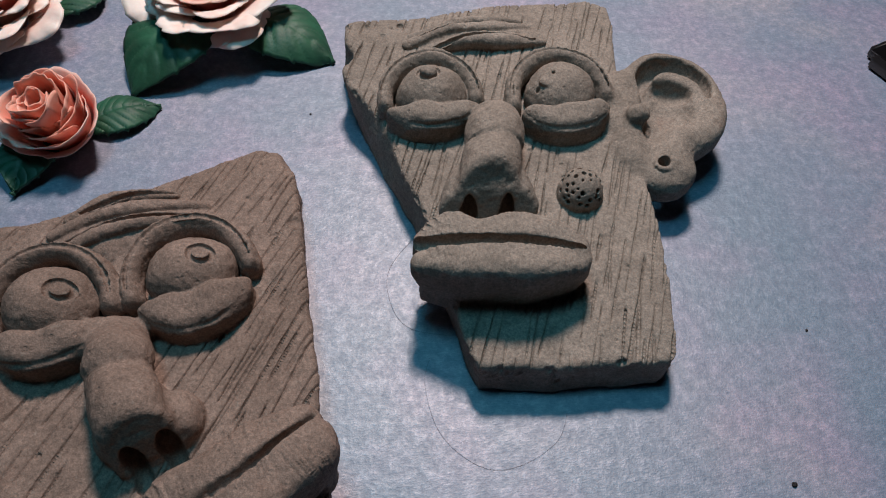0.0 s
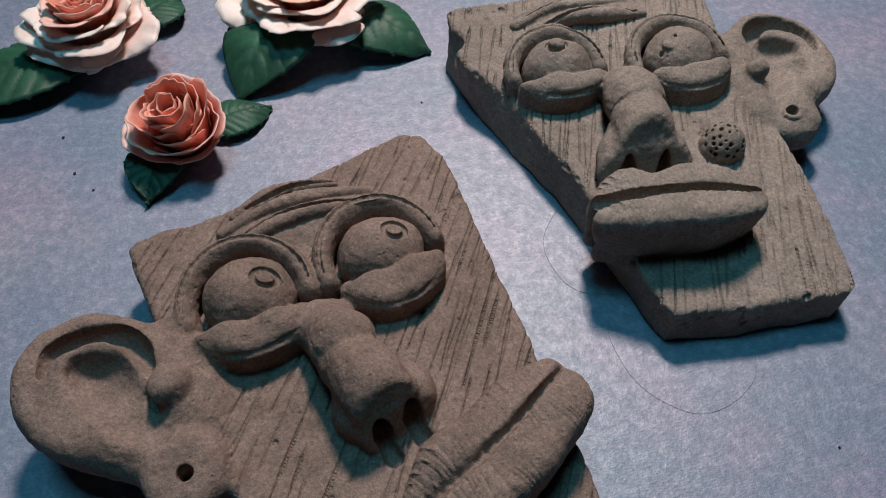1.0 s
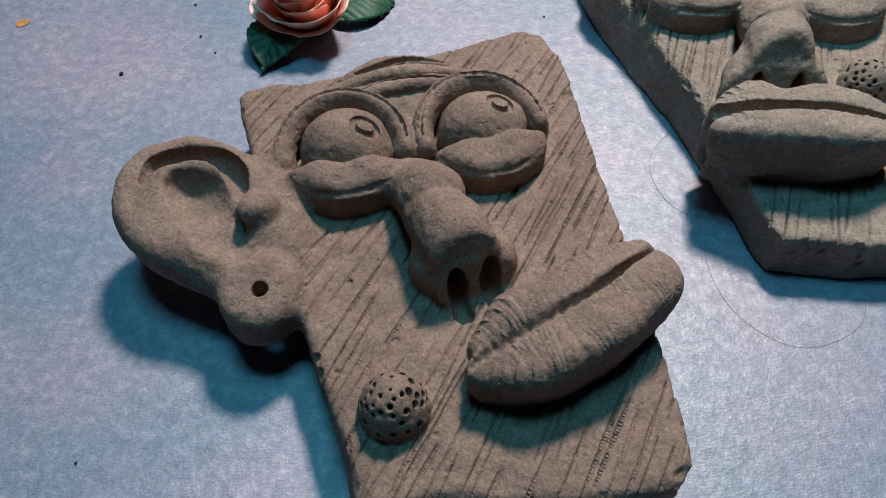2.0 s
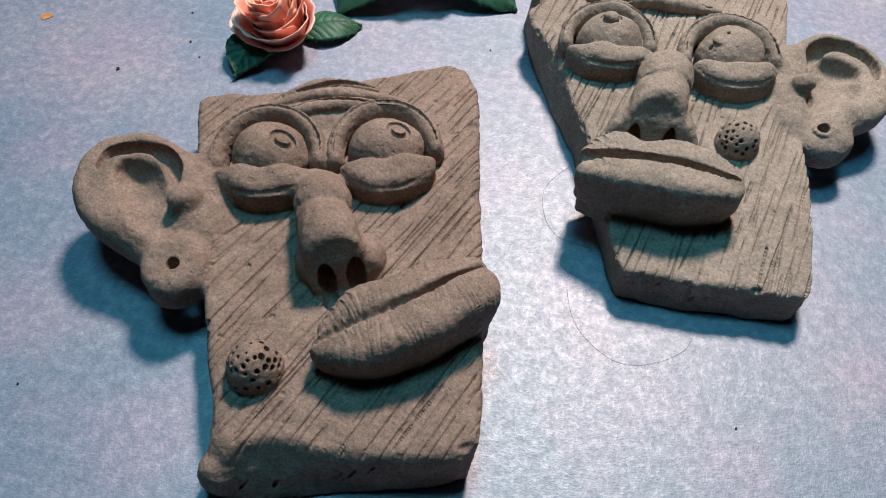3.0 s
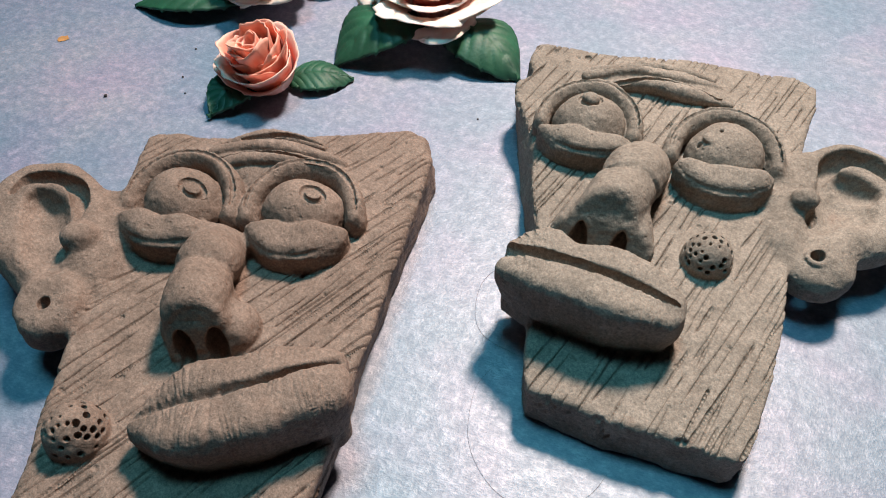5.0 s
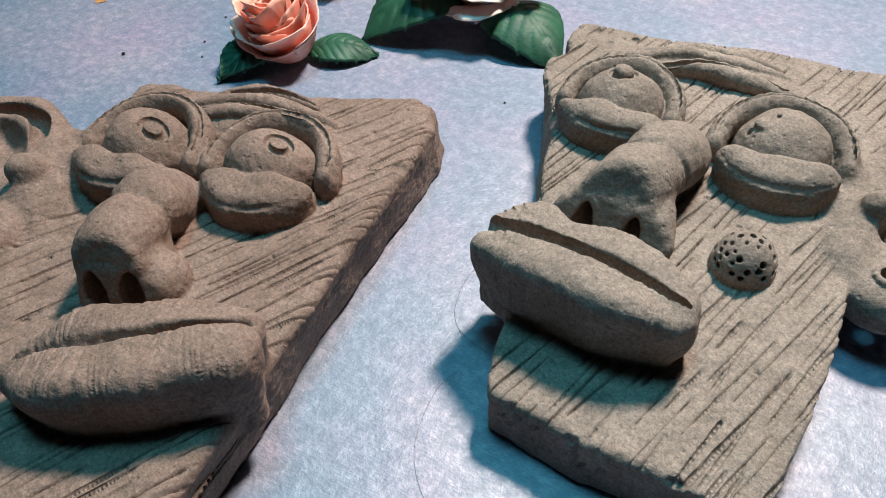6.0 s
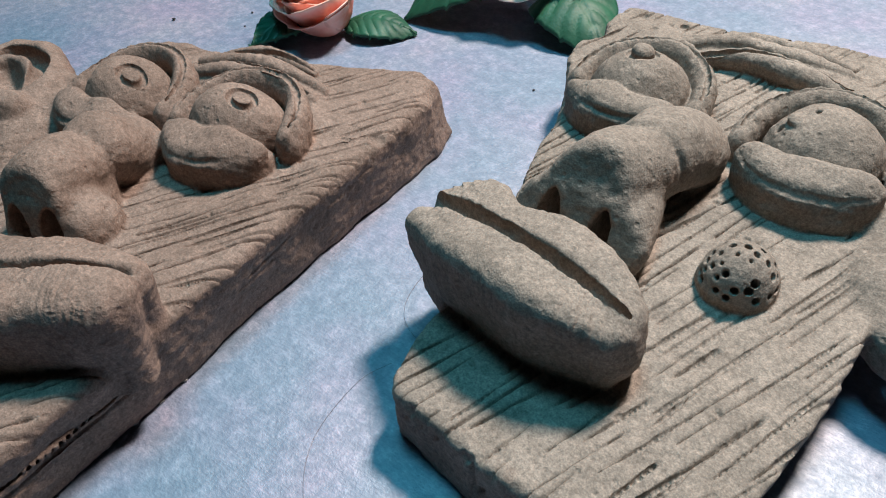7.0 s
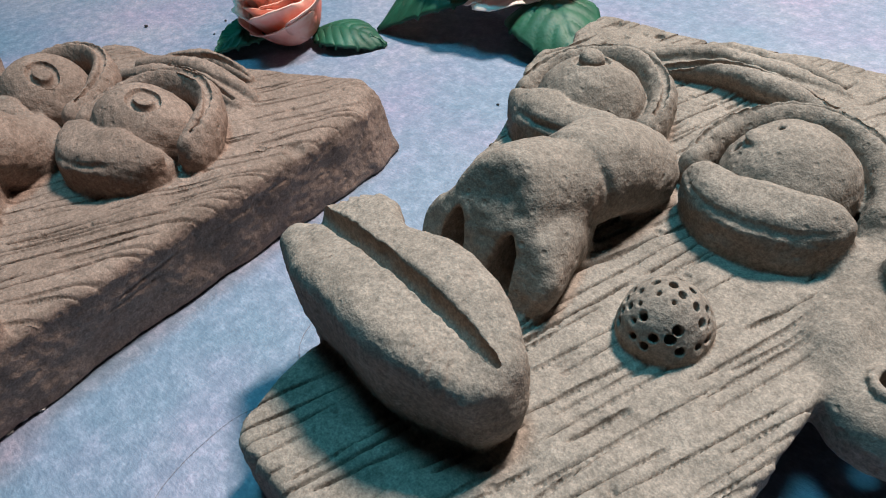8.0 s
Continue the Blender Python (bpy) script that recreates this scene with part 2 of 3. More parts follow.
            return smin_max(best + under * f ** 2 + crease * 0.5 * fold, z - z1 + crease * fold, edge)
        r = P[:, 2].max()
        self.apply(fn, (*(P[:, :2].min(0) - r), z0 - 4), (*(P[:, :2].max(0) + r), P[:, 3].max() + 1), k)

    def skin(self):
        d = self.d
        s = d < 0
        c = s[:-1, :-1, :-1].astype(np.int8)
        corners = [(i, j, k) for i in (0, 1) for j in (0, 1) for k in (0, 1)]
        n = [q - 1 for q in d.shape]
        total = np.zeros(n, np.int8)
        for i, j, k in corners:
            total += s[i:i + n[0], j:j + n[1], k:k + n[2]]
        cells = np.argwhere((total > 0) & (total < 8))
        number = np.full(n, -1, np.int32)
        number[tuple(cells.T)] = np.arange(len(cells))
        vals = {q: d[cells[:, 0] + q[0], cells[:, 1] + q[1], cells[:, 2] + q[2]] for q in corners}
        place, count = np.zeros((len(cells), 3)), np.zeros(len(cells))
        for a in corners:
            for ax in range(3):
                if a[ax]:
                    continue
                b = tuple(1 if q == ax else a[q] for q in range(3))
                va, vb = vals[a], vals[b]
                w = (va < 0) != (vb < 0)
                f = np.where(w, va / np.where(w, va - vb, 1), 0)
                p = np.array(a, float)[None, :].repeat(len(cells), 0)
                p[:, ax] += f
                place += p * w[:, None]
                count += w
        verts = (cells + place / count[:, None]) * self.step + self.lo
        quads = []
        for ax in range(3):
            sl0, sl1 = [slice(1, -1)] * 3, [slice(1, -1)] * 3
            sl0[ax], sl1[ax] = slice(0, -1), slice(1, None)
            a, b = s[tuple(sl0)], s[tuple(sl1)]
            for flip, hit in ((False, a & ~b), (True, ~a & b)):
                e = np.argwhere(hit)
                off = np.ones(3, int)
                off[ax] = 0
                e = e + off
                u, v = [(1, 2), (2, 0), (0, 1)][ax]
                ring = []
                for du, dv in ((-1, -1), (0, -1), (0, 0), (-1, 0)):
                    q = e.copy()
                    q[:, u] += du
                    q[:, v] += dv
                    ring.append(number[tuple(q.T)])
                ring = np.stack(ring, 1)
                quads.append(ring[:, ::-1] if flip else ring)
        return verts, np.concatenate(quads)


def fill_mesh(me, verts, quads):
    me.vertices.add(len(verts))
    me.vertices.foreach_set("co", np.asarray(verts, np.float32).ravel())
    me.loops.add(quads.size)
    me.loops.foreach_set("vertex_index", quads.astype(np.int32).ravel())
    me.polygons.add(len(quads))
    me.polygons.foreach_set("loop_start", np.arange(0, quads.size, 4, dtype=np.int32))
    me.update(calc_edges=True)
    me.polygons.foreach_set("use_smooth", np.ones(len(quads), bool))
    me.validate()


def arc(c, rx, ry, turn, a0, a1, zs, rs, n=12):
    """Points of a bent rope: an elliptic arc round c, with heights and radii (start, middle, end)."""
    out = []
    for i in range(n + 1):
        f = i / n
        a = radians(a0 + (a1 - a0) * f)
        u, v = rx * math.cos(a), ry * math.sin(a)
        ca, sa = math.cos(radians(turn)), math.sin(radians(turn))
        w = math.sin(math.pi * f)
        mix = [q[0] * (1 - f) + q[2] * f + (q[1] - (q[0] + q[2]) / 2) * w for q in (zs, rs)]
        out.append((c[0] + u * ca - v * sa, c[1] + u * sa + v * ca, *mix))
    return out


def scratches(outline_box, angle, count, seed, wide=0.31, deep=1.8):
    """Long tool scratches across the face: a function that gives their depth at x, y."""
    rnd = random.Random(seed)
    x0, x1, y0, y1 = outline_box
    ca, sa = math.cos(radians(angle)), math.sin(radians(angle))
    lines = []
    mx, my = (x0 + x1) / 2, (y0 + y1) / 2
    span = 0.6 * math.hypot(x1 - x0, y1 - y0)
    across = -span
    while across < span:
        across += rnd.uniform(1.5, 240.0 / count * 5.2)
        along = -span + rnd.uniform(0, 20)
        while along < span:
            half = rnd.uniform(7, 36)
            t = radians(rnd.gauss(0, 2.2))
            ux, uy = ca * math.cos(t) - sa * math.sin(t), sa * math.cos(t) + ca * math.sin(t)
            side = across + rnd.uniform(-0.9, 0.9)
            lines.append((mx + ca * (along + half) - sa * side, my + sa * (along + half) + ca * side, ux, uy, half, rnd.uniform(0.6, 1.15) * wide, rnd.uniform(0.45, 1.0) * deep))
            along += 2 * half + rnd.uniform(2, 18)

    def depth(x, y):
        g = np.zeros(np.broadcast(x, y).shape, np.float32)
        xs, ys = x[:, 0], y[0]
        for cx, cy, ux, uy, half, w, dp in lines:
            m = half + 2
            i, j = np.searchsorted(xs, [cx - m, cx + m])
            p, q = np.searchsorted(ys, [cy - m, cy + m])
            if j <= i or q <= p:
                continue
            px, py = x[i:j] - cx, y[:, p:q] - cy
            along, across = px * ux + py * uy, np.abs(py * ux - px * uy)
            f = np.clip(1 - across / (2 * w), 0, 1) * np.clip((half - np.abs(along)) / 3.0, 0, 1)
            g[i:j, p:q] = np.maximum(g[i:j, p:q], f * dp)
        return g
    return depth


def clay_eye(clay, c, turn, face, half, chord, deep, arch):
    """An eye: ball, drum with a rolled lower lid whose upper edge lies at v = chord, and a scored upper lid of radius arch."""
    ca, sa = math.cos(radians(turn)), math.sin(radians(turn))
    at = lambda u, v: (c[0] + u * ca - v * sa, c[1] + u * sa + v * ca)
    clay.ball((*at(0, 1.8), face + 5.5), (15.0, 13.8, 14.0), turn, 0.5)

    def drum(a, b, high, slope, lift, edge):
        def fn(x, y, z):
            u, v = (x - c[0]) * ca + (y - c[1]) * sa, (y - c[1]) * ca - (x - c[0]) * sa - chord
            q = (np.sqrt((u / a) ** 2 + (v / b) ** 2) - 1) * b
            upper = v - lift + 2.0 * np.cos(u / half * 1.45) - 0.5 * np.sin(u * 0.42 + c[0])
            roof = z - (face + high + slope * v - 0.010 * u * u + 0.5 * np.sin(u * 0.3 + c[1]))
            return smin_max(smin_max(q, upper, 3.0), smin_max(roof, face - 3 - z, 1.0), edge)
        m = at(0, chord)
        clay.apply(fn, (m[0] - a, m[1] - a, face - 3), (m[0] + a, m[1] + a, face + 18), 0.5)
    drum(half + 0.8, deep + 0.6, 9.8, 0.0, 4.0, 2.0)
    drum(half + 1.4, deep - 0.4, 16.0, 0.30, 0.4, 4.0)
    # crease round the drum, below the roll
    m = at(0, chord)
    clay.tube(arc(m, half + 1.4, deep + 0.3, turn, 184, 356, (face + 10.6, face + 10.2, face + 11.2), (0.6, 1.15, 0.8), 18), 0.4, cut=True)
    # upper lid: a broad strip that arches clear of the ball, scored along its top
    lid = arc(at(-0.5, 0.5), arch, arch, turn, -3, 186, (face + 4.0, face + 9.8, face + 4.0), (3.9, 3.7, 3.5), 20)
    clay.tube(lid, 0.8, flat=1.75)
    line = arc(at(-0.5, 0.5), arch + 0.4, arch + 0.4, turn, 2, 180, (face + 10.2, face + 16.2, face + 10.0), (0.7, 1.0, 0.7), 20)
    clay.tube(line, 0.4, cut=True, flat=1.5)
    b = at(0, 1.8)
    return lambda x, y: face + 5.5 + 14.0 * math.sqrt(max(0.02, 1 - ((x - b[0]) ** 2 + (y - b[1]) ** 2) / 14.4 ** 2))


def on_ball(top, c, rx, ry, turn, r, lift, n=20):
    """A closed ring of rope points that lies on an eyeball."""
    out = []
    for x, y, _, _ in arc(c, rx, ry, turn, 0, 360, (0, 0, 0), (0, 0, 0), n):
        out.append((x, y, top(x, y) + lift, r))
    return out


def clay_mole(clay, c, r, tall, seed):
    clay.ball(c, (r, r, r * tall), 0, 1.0)
    rnd = random.Random(seed)
    spots = []
    for _ in range(900):
        a, e = rnd.uniform(0, 2 * math.pi), math.acos(rnd.uniform(0.12, 1.0))
        n = (math.sin(e) * math.cos(a), math.sin(e) * math.sin(a), math.cos(e))
        if len(spots) < 46 and all(sum((p - q) ** 2 for p, q in zip(n, o)) > 0.052 for o in spots):
            spots.append(n)
    for n in spots:
        w = rnd.uniform(0.5, 0.85)
        at = [(c[0] + r * k * n[0], c[1] + r * k * n[1], c[2] + r * tall * k * n[2], w * g) for k, g in ((1.03, 1.15), (0.78, 0.8))]
        clay.tube(at, 0.25, cut=True)


def clay_pits(clay, box, top, count, seed):
    rnd = random.Random(seed)
    for _ in range(count):
        x, y = rnd.uniform(box[0], box[1]), rnd.uniform(box[2], box[3])
        r = rnd.uniform(0.5, 1.0)
        z = float(top(np.array([[x]]), np.array([[y]]))[0, 0])
        clay.ball((x, y, z), r, 0, 0.4, cut=True)


def finish_mask(name, clay, material, label, rough_seed):
    verts, quads = clay.skin()
    base = np.array([verts[:, 0].mean(), verts[:, 1].mean(), 0.0])
    me = bpy.data.meshes.new(name)
    fill_mesh(me, (verts - base) / 1000, quads)
    n = len(me.vertices)
    co, no = np.empty(n * 3, np.float32), np.empty(n * 3, np.float32)
    me.vertices.foreach_get("co", co)
    me.vertex_normals.foreach_get("vector", no)
    co, no = co.reshape(-1, 3), no.reshape(-1, 3)
    shift = np.array([1.15 * noise.noise(p * 88 + Vector((rough_seed, 0, 0))) + 0.30 * noise.noise(p * 380) for p in map(Vector, co.tolist())], np.float32)
    wall = np.clip(1.2 - 2 * np.abs(no[:, 2]), 0, 1)
    coarse = np.array([noise.noise(p * 260) + 0.6 * noise.noise(p * 620) for p in map(Vector, co.tolist())], np.float32)
    shift = shift + 0.22 * wall * coarse
    co = co + no * (shift[:, None] * 0.0008)
    co[:, 2] = np.maximum(co[:, 2], 0.0002)
    me.vertices.foreach_set("co", co.ravel())
    me.update()
    me.materials.append(material)
    ob = new(name, me)
    ob.location = (base[0] / 1000, base[1] / 1000, 0)
    return tagged(ob, label, "clay mask", "clay masks on the table")


def clay_ear(clay, disc, high, low, lobe, root, fossa, concha, tragus, notch, hole):
    """An ear: a thick oval plate with a carved groove inside its rim, a hollow, a tragus and a pierced lobe."""
    clay.tube(root, 4.0)
    clay.disc(disc[0], disc[1], disc[2], low, high, 7.0, 4.0)
    clay.disc(lobe[0], lobe[1], 0, low, lambda x, y: high(x, y) - 1.0, 6.0, 3.0)
    clay.tube(fossa, 1.4, cut=True, flat=2.1)
    for c, r, turn in concha:
        clay.ball(c, r, turn, 3.2, cut=True)
    clay.ball(*tragus, 2.0)
    clay.ball(*notch, 1.2, cut=True)
    x, y = hole
    clay.tube([(x, y, 40, 2.1), (x, y, 0, 2.1)], 0.6, cut=True)


# ---- the left mask ----
def left_mask():
    clay = Clay((-212, -14, -1.5), (-16, 214, 51), 0.36)
    upper = [(-175, 152), (-172, 156), (-163, 159), (-152, 162), (-140, 167), (-120, 176), (-102, 184), (-88, 192), (-72, 199), (-64, 198), (-57, 189), (-50.5, 161), (-44.5, 129), (-37.5, 97),
             (-31.5, 67), (-27, 44), (-24.5, 26), (-29, 19), (-52, 14), (-66, 12), (-85, 10), (-100, 5), (-106, 8), (-110, 20), (-121, 40), (-134, 64), (-150, 97), (-162, 122), (-170, 140)]
    lower = [(-170, 150), (-160, 156), (-140, 165), (-102, 182), (-75, 201), (-63, 203), (-57, 190), (-50, 140), (-44, 105), (-37, 74), (-30, 38), (-27, 22),
             (-45, 14), (-63, 9), (-97, -1.5), (-104, -1), (-109, 4), (-112, 22), (-121, 42), (-134, 66), (-160, 122)]
    tool = scratches((-175, -25, 0, 205), 68, 215, 3, wide=0.29, deep=1.6)
    top = lambda x, y: 24.0 + 0.03 * np.clip(x + 110, 0, 80) - 0.05 * np.maximum(30 - y, 0) - tool(x, y)
    plain = lambda x, y: 24.0 + 0.03 * np.clip(x + 110, 0, 80) + 0 * y
    clay.slab(upper, lower, top, 4.5)
    clay.chip(upper, plain, 32, 17)
    # chip in the corner, nick in the edge, scooped front of the chin
    clay.ball((-54, 196, 32), (10, 15, 12.5), 12, 1.2, cut=True)
    clay.ball((-57, 189, 25.5), (5, 3, 2.2), 60, 0.8, cut=True)
    clay.ball((-52, 162, 26.5), (4.6, 3.0, 3.6), 35, 1.0, cut=True)
    clay.ball((-50, 166, 24.5), (2.0, 1.6, 2.6), 10, 0.8, cut=True)
    clay.ball((-84, 0, 24), (16, 12, 11), 12, 4.0, cut=True)
    clay.ball((-104, 3, 10), (6, 6, 9), 0, 4.0)
    rnd = random.Random(4)
    for _ in range(46):
        u = rnd.uniform(0, 0.95)
        z, w = rnd.uniform(3, 19), rnd.uniform(0.04, 0.22)
        tilt = rnd.uniform(-2.5, 2.5)
        a = [(-57 + 31 * v + (19 - z) * 0.06 + rnd.uniform(-0.4, 0.2), 195 - 170 * v, z + q, rnd.uniform(0.3, 0.6)) for v, q in ((u, tilt * 0.5), (u + w, -tilt * 0.5))]
        clay.tube(a, 0.5, cut=True)
    for _ in range(22):
        u = rnd.uniform(0.02, 0.98)
        x, y, z = -100 + 70 * u, 1 + 21 * u, rnd.uniform(8, 19)
        clay.tube([(x, y - 0.3, z, 0.9), (x - rnd.uniform(0.5, 3), y - 1.5, z - rnd.uniform(3, 7), 0.4)], 0.5, cut=True)
    f = 24.2
    # brows
    clay.ball((-112, 157, f - 2), (30, 11, 6), 15, 3.0)
    clay.tube([(-136, 160, f + 1, 2.0), (-124, 168, f + 3, 2.6), (-112, 171, f + 3, 2.6), (-100, 173, f + 1, 1.6)], 0.8)
    clay.tube([(-140, 153, f + 1, 2.0), (-122, 162, f + 3.5, 3.0), (-104, 166, f + 3.5, 2.8), (-87, 168, f + 1, 1.4)], 0.8)
    clay.tube([(-136, 146, f + 1, 2.5), (-119, 154, f + 4, 3.4), (-103, 159, f + 4, 3.2), (-86, 162, f + 1, 1.6)], 0.8)
    for a, b, c in (((-136, 157, f + 3), (-117, 166, f + 6.5), (-92, 171, f + 3.5)), ((-136, 150.5, f + 3.5), (-117, 159.5, f + 7), (-90, 165, f + 4)),
                    ((-132, 162, f + 3), (-115, 169.8, f + 5.5), (-94, 174, f + 2.5)), ((-134, 147.5, f + 4), (-117, 156, f + 7.5), (-88, 161.5, f + 3.5))):
        clay.tube([(*a, 0.6), (*b, 0.9), (*c, 0.7)], 0.3, cut=True, flat=2.4)
    # eyes
    for c, p, turn, half, chord, deep in (((-127, 118), (-120.2, 120.2), 13, 18.5, -8.2, 13.0), ((-83, 131.5), (-78.2, 134.3), 20, 17.5, -7.0, 14.6)):
        ball = clay_eye(clay, c, turn, f, half, chord, deep, 20.0)
        clay.tube(on_ball(ball, p, 3.7, 3.3, 17, 0.68, 0.2), 0.25, cut=True, flat=2.4)
    # nose
    clay.tube([(-102, 107, f + 4, 9.5), (-97, 97, f + 12, 10.5)], 2.5)
    low = lambda x, y, z: (x + 83.5) * 0.47 - (y - 74) * 0.88 - 1.8 + (z - 37) * 0.30
    clay.tube([(-95, 91, f + 11, 9.8), (-90, 83, f + 14, 10.2), (-85, 75, f + 13.5, 9.8)], 0.4, clip=low)
    for c, r in (((-93, 77, f + 4), (8.2, 9.5, 9.5)), ((-78.5, 82, f + 4), (8.0, 9.0, 9.0))):
        clay.ball(c, r, 25, 3.0, clip=low)
    clay.tube([(-91, 86, f + 4, 10), (-83, 70, f + 5, 10)], 2.0, clip=low)
    for x, y in ((-88.5, 72.0), (-79.5, 77.0)):
        clay.tube([(x + 4.5, y - 8.5, f + 3.5, 3.5), (x - 3.5, y + 6.5, f + 9.5, 3.0)], 0.7, cut=True, flat=2.2)
    # lips
    clay.pad([(-78, 48, 5, 40), (-71, 55.5, 7, 44), (-61, 60.5, 7.5, 46), (-50, 69.5, 7.5, 46), (-38, 77, 5.5, 44)], f - 2, 8.0, 3.0, 2.0, 0.3)
    clay.pad([(-77, 41, 5.5, 40), (-66, 43.5, 8.5, 44), (-52, 52.5, 9.5, 46.5), (-41, 64, 9.5, 47.5), (-34.5, 69, 8, 46.5)], f - 2, 7.0, 3.0, 1.5, 0.35)
    clay.tube([(-83, 40, f + 14, 1.2), (-72, 47, f + 19, 1.5), (-62, 53, f + 22, 1.6), (-49, 63, f + 22.5, 1.6), (-35, 77, f + 19, 1.0)], 1.2, cut=True, flat=2.8)
    clay_mole(clay, (-100, 33.5, f + 1.5), 9.3, 1.2, 5)
    tip = lambda x, y: 38.0 - 0.18 * np.maximum(107 - y, 0) + 0 * x
    foot = lambda x, y: tip(x, y) - 17.0
    clay_ear(clay, disc=((-169.97, 93.17), (27.5, 22.5), -28), high=tip, low=foot, lobe=((-143.4, 65.5), (12.5, 12)),
             root=[(-152.97, 109.17, 24.5, 8.5), (-142.97, 91.17, 22.5, 9.5), (-138.97, 77.17, 19.5, 8)],
             fossa=[(-185.96, 96.17, 35, 1.3), (-183.96, 102.67, 35.5, 2.2), (-174.96, 107.17, 36.5, 2.6), (-164.96, 106.67, 36.5, 3.0), (-157.96, 101.17, 35.5, 3.0), (-154.96, 95.17, 34.5, 2.2)],
             concha=[((-165.5, 90.2, 36.5), (14.0, 9.0, 9), -35), ((-172.5, 96.2, 34.0), (6.5, 3.6, 6.0), -12), ((-156, 80.2, 34), (10, 8, 7.5), -40)],
             tragus=((-148.47, 89.67, 33.5), (6.5, 5.5, 5.5), 30), notch=((-153.97, 85.67, 30.5), (2.0, 4.5, 5), 30), hole=(-142.5, 64.2))
    clay.tube([(-176.97, 82.17, 22, 6), (-162.97, 74.17, 21, 7), (-148.97, 68.17, 20, 6.5)], 3.0)
    clay.tube([(-142.5, 64.2, 46, 2.1), (-142.5, 64.2, 0, 2.1)], 0.6, cut=True)
    clay_pits(clay, (-165, -35, 15, 195), plain, 70, 21)
    return finish_mask("clay_mask", clay, CLAY_L, "clay face plaque with bulging eyes and crooked lips", 3.0)


# ---- the right mask ----
def right_mask():
    clay = Clay((-52, 92, -1.5), (130, 304, 51), 0.36)
    upper = [(-44, 279), (-42.5, 263), (-43, 250), (-40, 238), (-30, 225), (-20, 209), (-16.5, 195), (-9.5, 178), (-3.5, 164), (3, 138), (7, 125), (9.5, 116), (12, 107), (17, 105), (40, 105), (60, 107),
             (79, 107), (83, 110), (85, 125), (86, 153), (85, 175), (83, 190), (81, 215), (80, 240), (81, 258), (82.5, 280), (81, 292), (72, 297), (50, 295), (20, 292), (-10, 284), (-31, 282)]
    lower = [(-43, 276), (-46, 267), (-44, 260), (-33.5, 228), (-23, 204), (-13, 183), (-9, 175), (0, 150), (6, 130), (12, 112), (15, 105), (40, 104), (60, 106), (78, 107), (81, 110),
             (82, 125), (83, 153), (80, 190), (78, 240), (79, 285), (70, 294), (20, 289), (-30, 279)]
    tool = scratches((-40, 84, 106, 295), 76, 250, 8, wide=0.29, deep=2.0)
    slope = lambda x, y: 18.6 + 0.048 * (y - 108) + 0 * x
    top = lambda x, y: slope(x, y) - tool(x, y)
    clay.slab(upper, lower, top, 2.6)
    clay.chip(upper, slope, 32, 19)
    clay.ball((-45, 257, 24), (6, 6.5, 12), 20, 2.5, cut=True)
    rnd = random.Random(6)
    for _ in range(26):
        x, z = rnd.uniform(16, 80), rnd.uniform(9, 18)
        clay.tube([(x, 105, z, 0.9), (x - rnd.uniform(0, 4), 103.8, z - rnd.uniform(3, 9), 0.5)], 0.4, cut=True)
    for x, y in ((-34, 276), (-26, 270), (-18, 277)):
        clay.ball((x, y, 26.5), 1.5, 0, 0.6, cut=True)
    f = 23.4
    # brows
    clay.ball((18, 269, 25), (34, 9, 5), 3, 3.0)
    clay.tube([(-12, 268, 27, 1.6), (8, 275, 29.5, 2.4), (24, 278, 29.5, 2.2), (38, 280, 27, 1.0)], 1.0)
    clay.tube([(-14, 262, 27, 2.0), (6, 270, 30, 2.8), (26, 272, 30, 2.6), (42, 275, 27.5, 1.2)], 1.0)
    clay.tube([(-6, 258, 26, 2.5), (12, 263, 29.5, 3.6), (30, 263, 29.5, 3.4), (48, 265, 27, 1.6)], 1.0)
    for a, b, c in (((-10, 265, 29), (10, 272.5, 32), (36, 276.5, 30)), ((-8, 260, 29), (14, 267, 32.5), (42, 270, 30)), ((-2, 257.5, 29), (16, 263, 33), (44, 265, 29))):
        clay.tube([(*a, 0.6), (*b, 0.9), (*c, 0.7)], 0.3, cut=True, flat=2.4)
    ball = clay_eye(clay, (-2.5, 223), 5, f - 0.3, 18.2, -7.0, 11.5, 19.4)
    p = (-3.9, 225.8)
    clay.tube(on_ball(ball, p, 4.2, 3.7, 0, 0.75, 0.1), 0.3, cut=True, flat=2.0)
    clay.ball((*p, ball(*p) - 0.2), (3.1, 2.8, 2.0), 0, 0.5)
    # the other pupil: a low knob between two pricked holes
    ball = clay_eye(clay, (52, 225), 7, f - 0.3, 17.2, -9.0, 13.0, 20.0)
    p = (44.5, 223.5)
    clay.ball((*p, ball(*p) - 0.6), (3.3, 3.0, 1.6), 0, 0.6)
    for q in ((41.0, 221.5), (47.2, 226.8)):
        z = ball(*q)
        clay.tube([(*q, z + 1.0, 1.0), (q[0] + 0.6, q[1], z - 1.8, 0.8)], 0.3, cut=True)
    # nose
    low = lambda x, y, z: -(y - 166.0) * 0.92 + (z - 35) * 0.38 + (x - 18) * 0.06
    clay.tube([(23.5, 208, f + 6, 10.5), (22.5, 198, f + 11, 11.5), (22, 191, f + 12, 11.0)], 1.6)
    clay.tube([(21, 185, f + 12, 11.0), (19.5, 176, f + 14, 11.2), (18, 164, f + 12, 11.0)], 0.4, clip=low)
    clay.tube([(20, 182, f + 8, 10.5), (13, 173, f + 6, 9.6), (9.5, 165, f + 4, 9.2)], 1.6, clip=low)
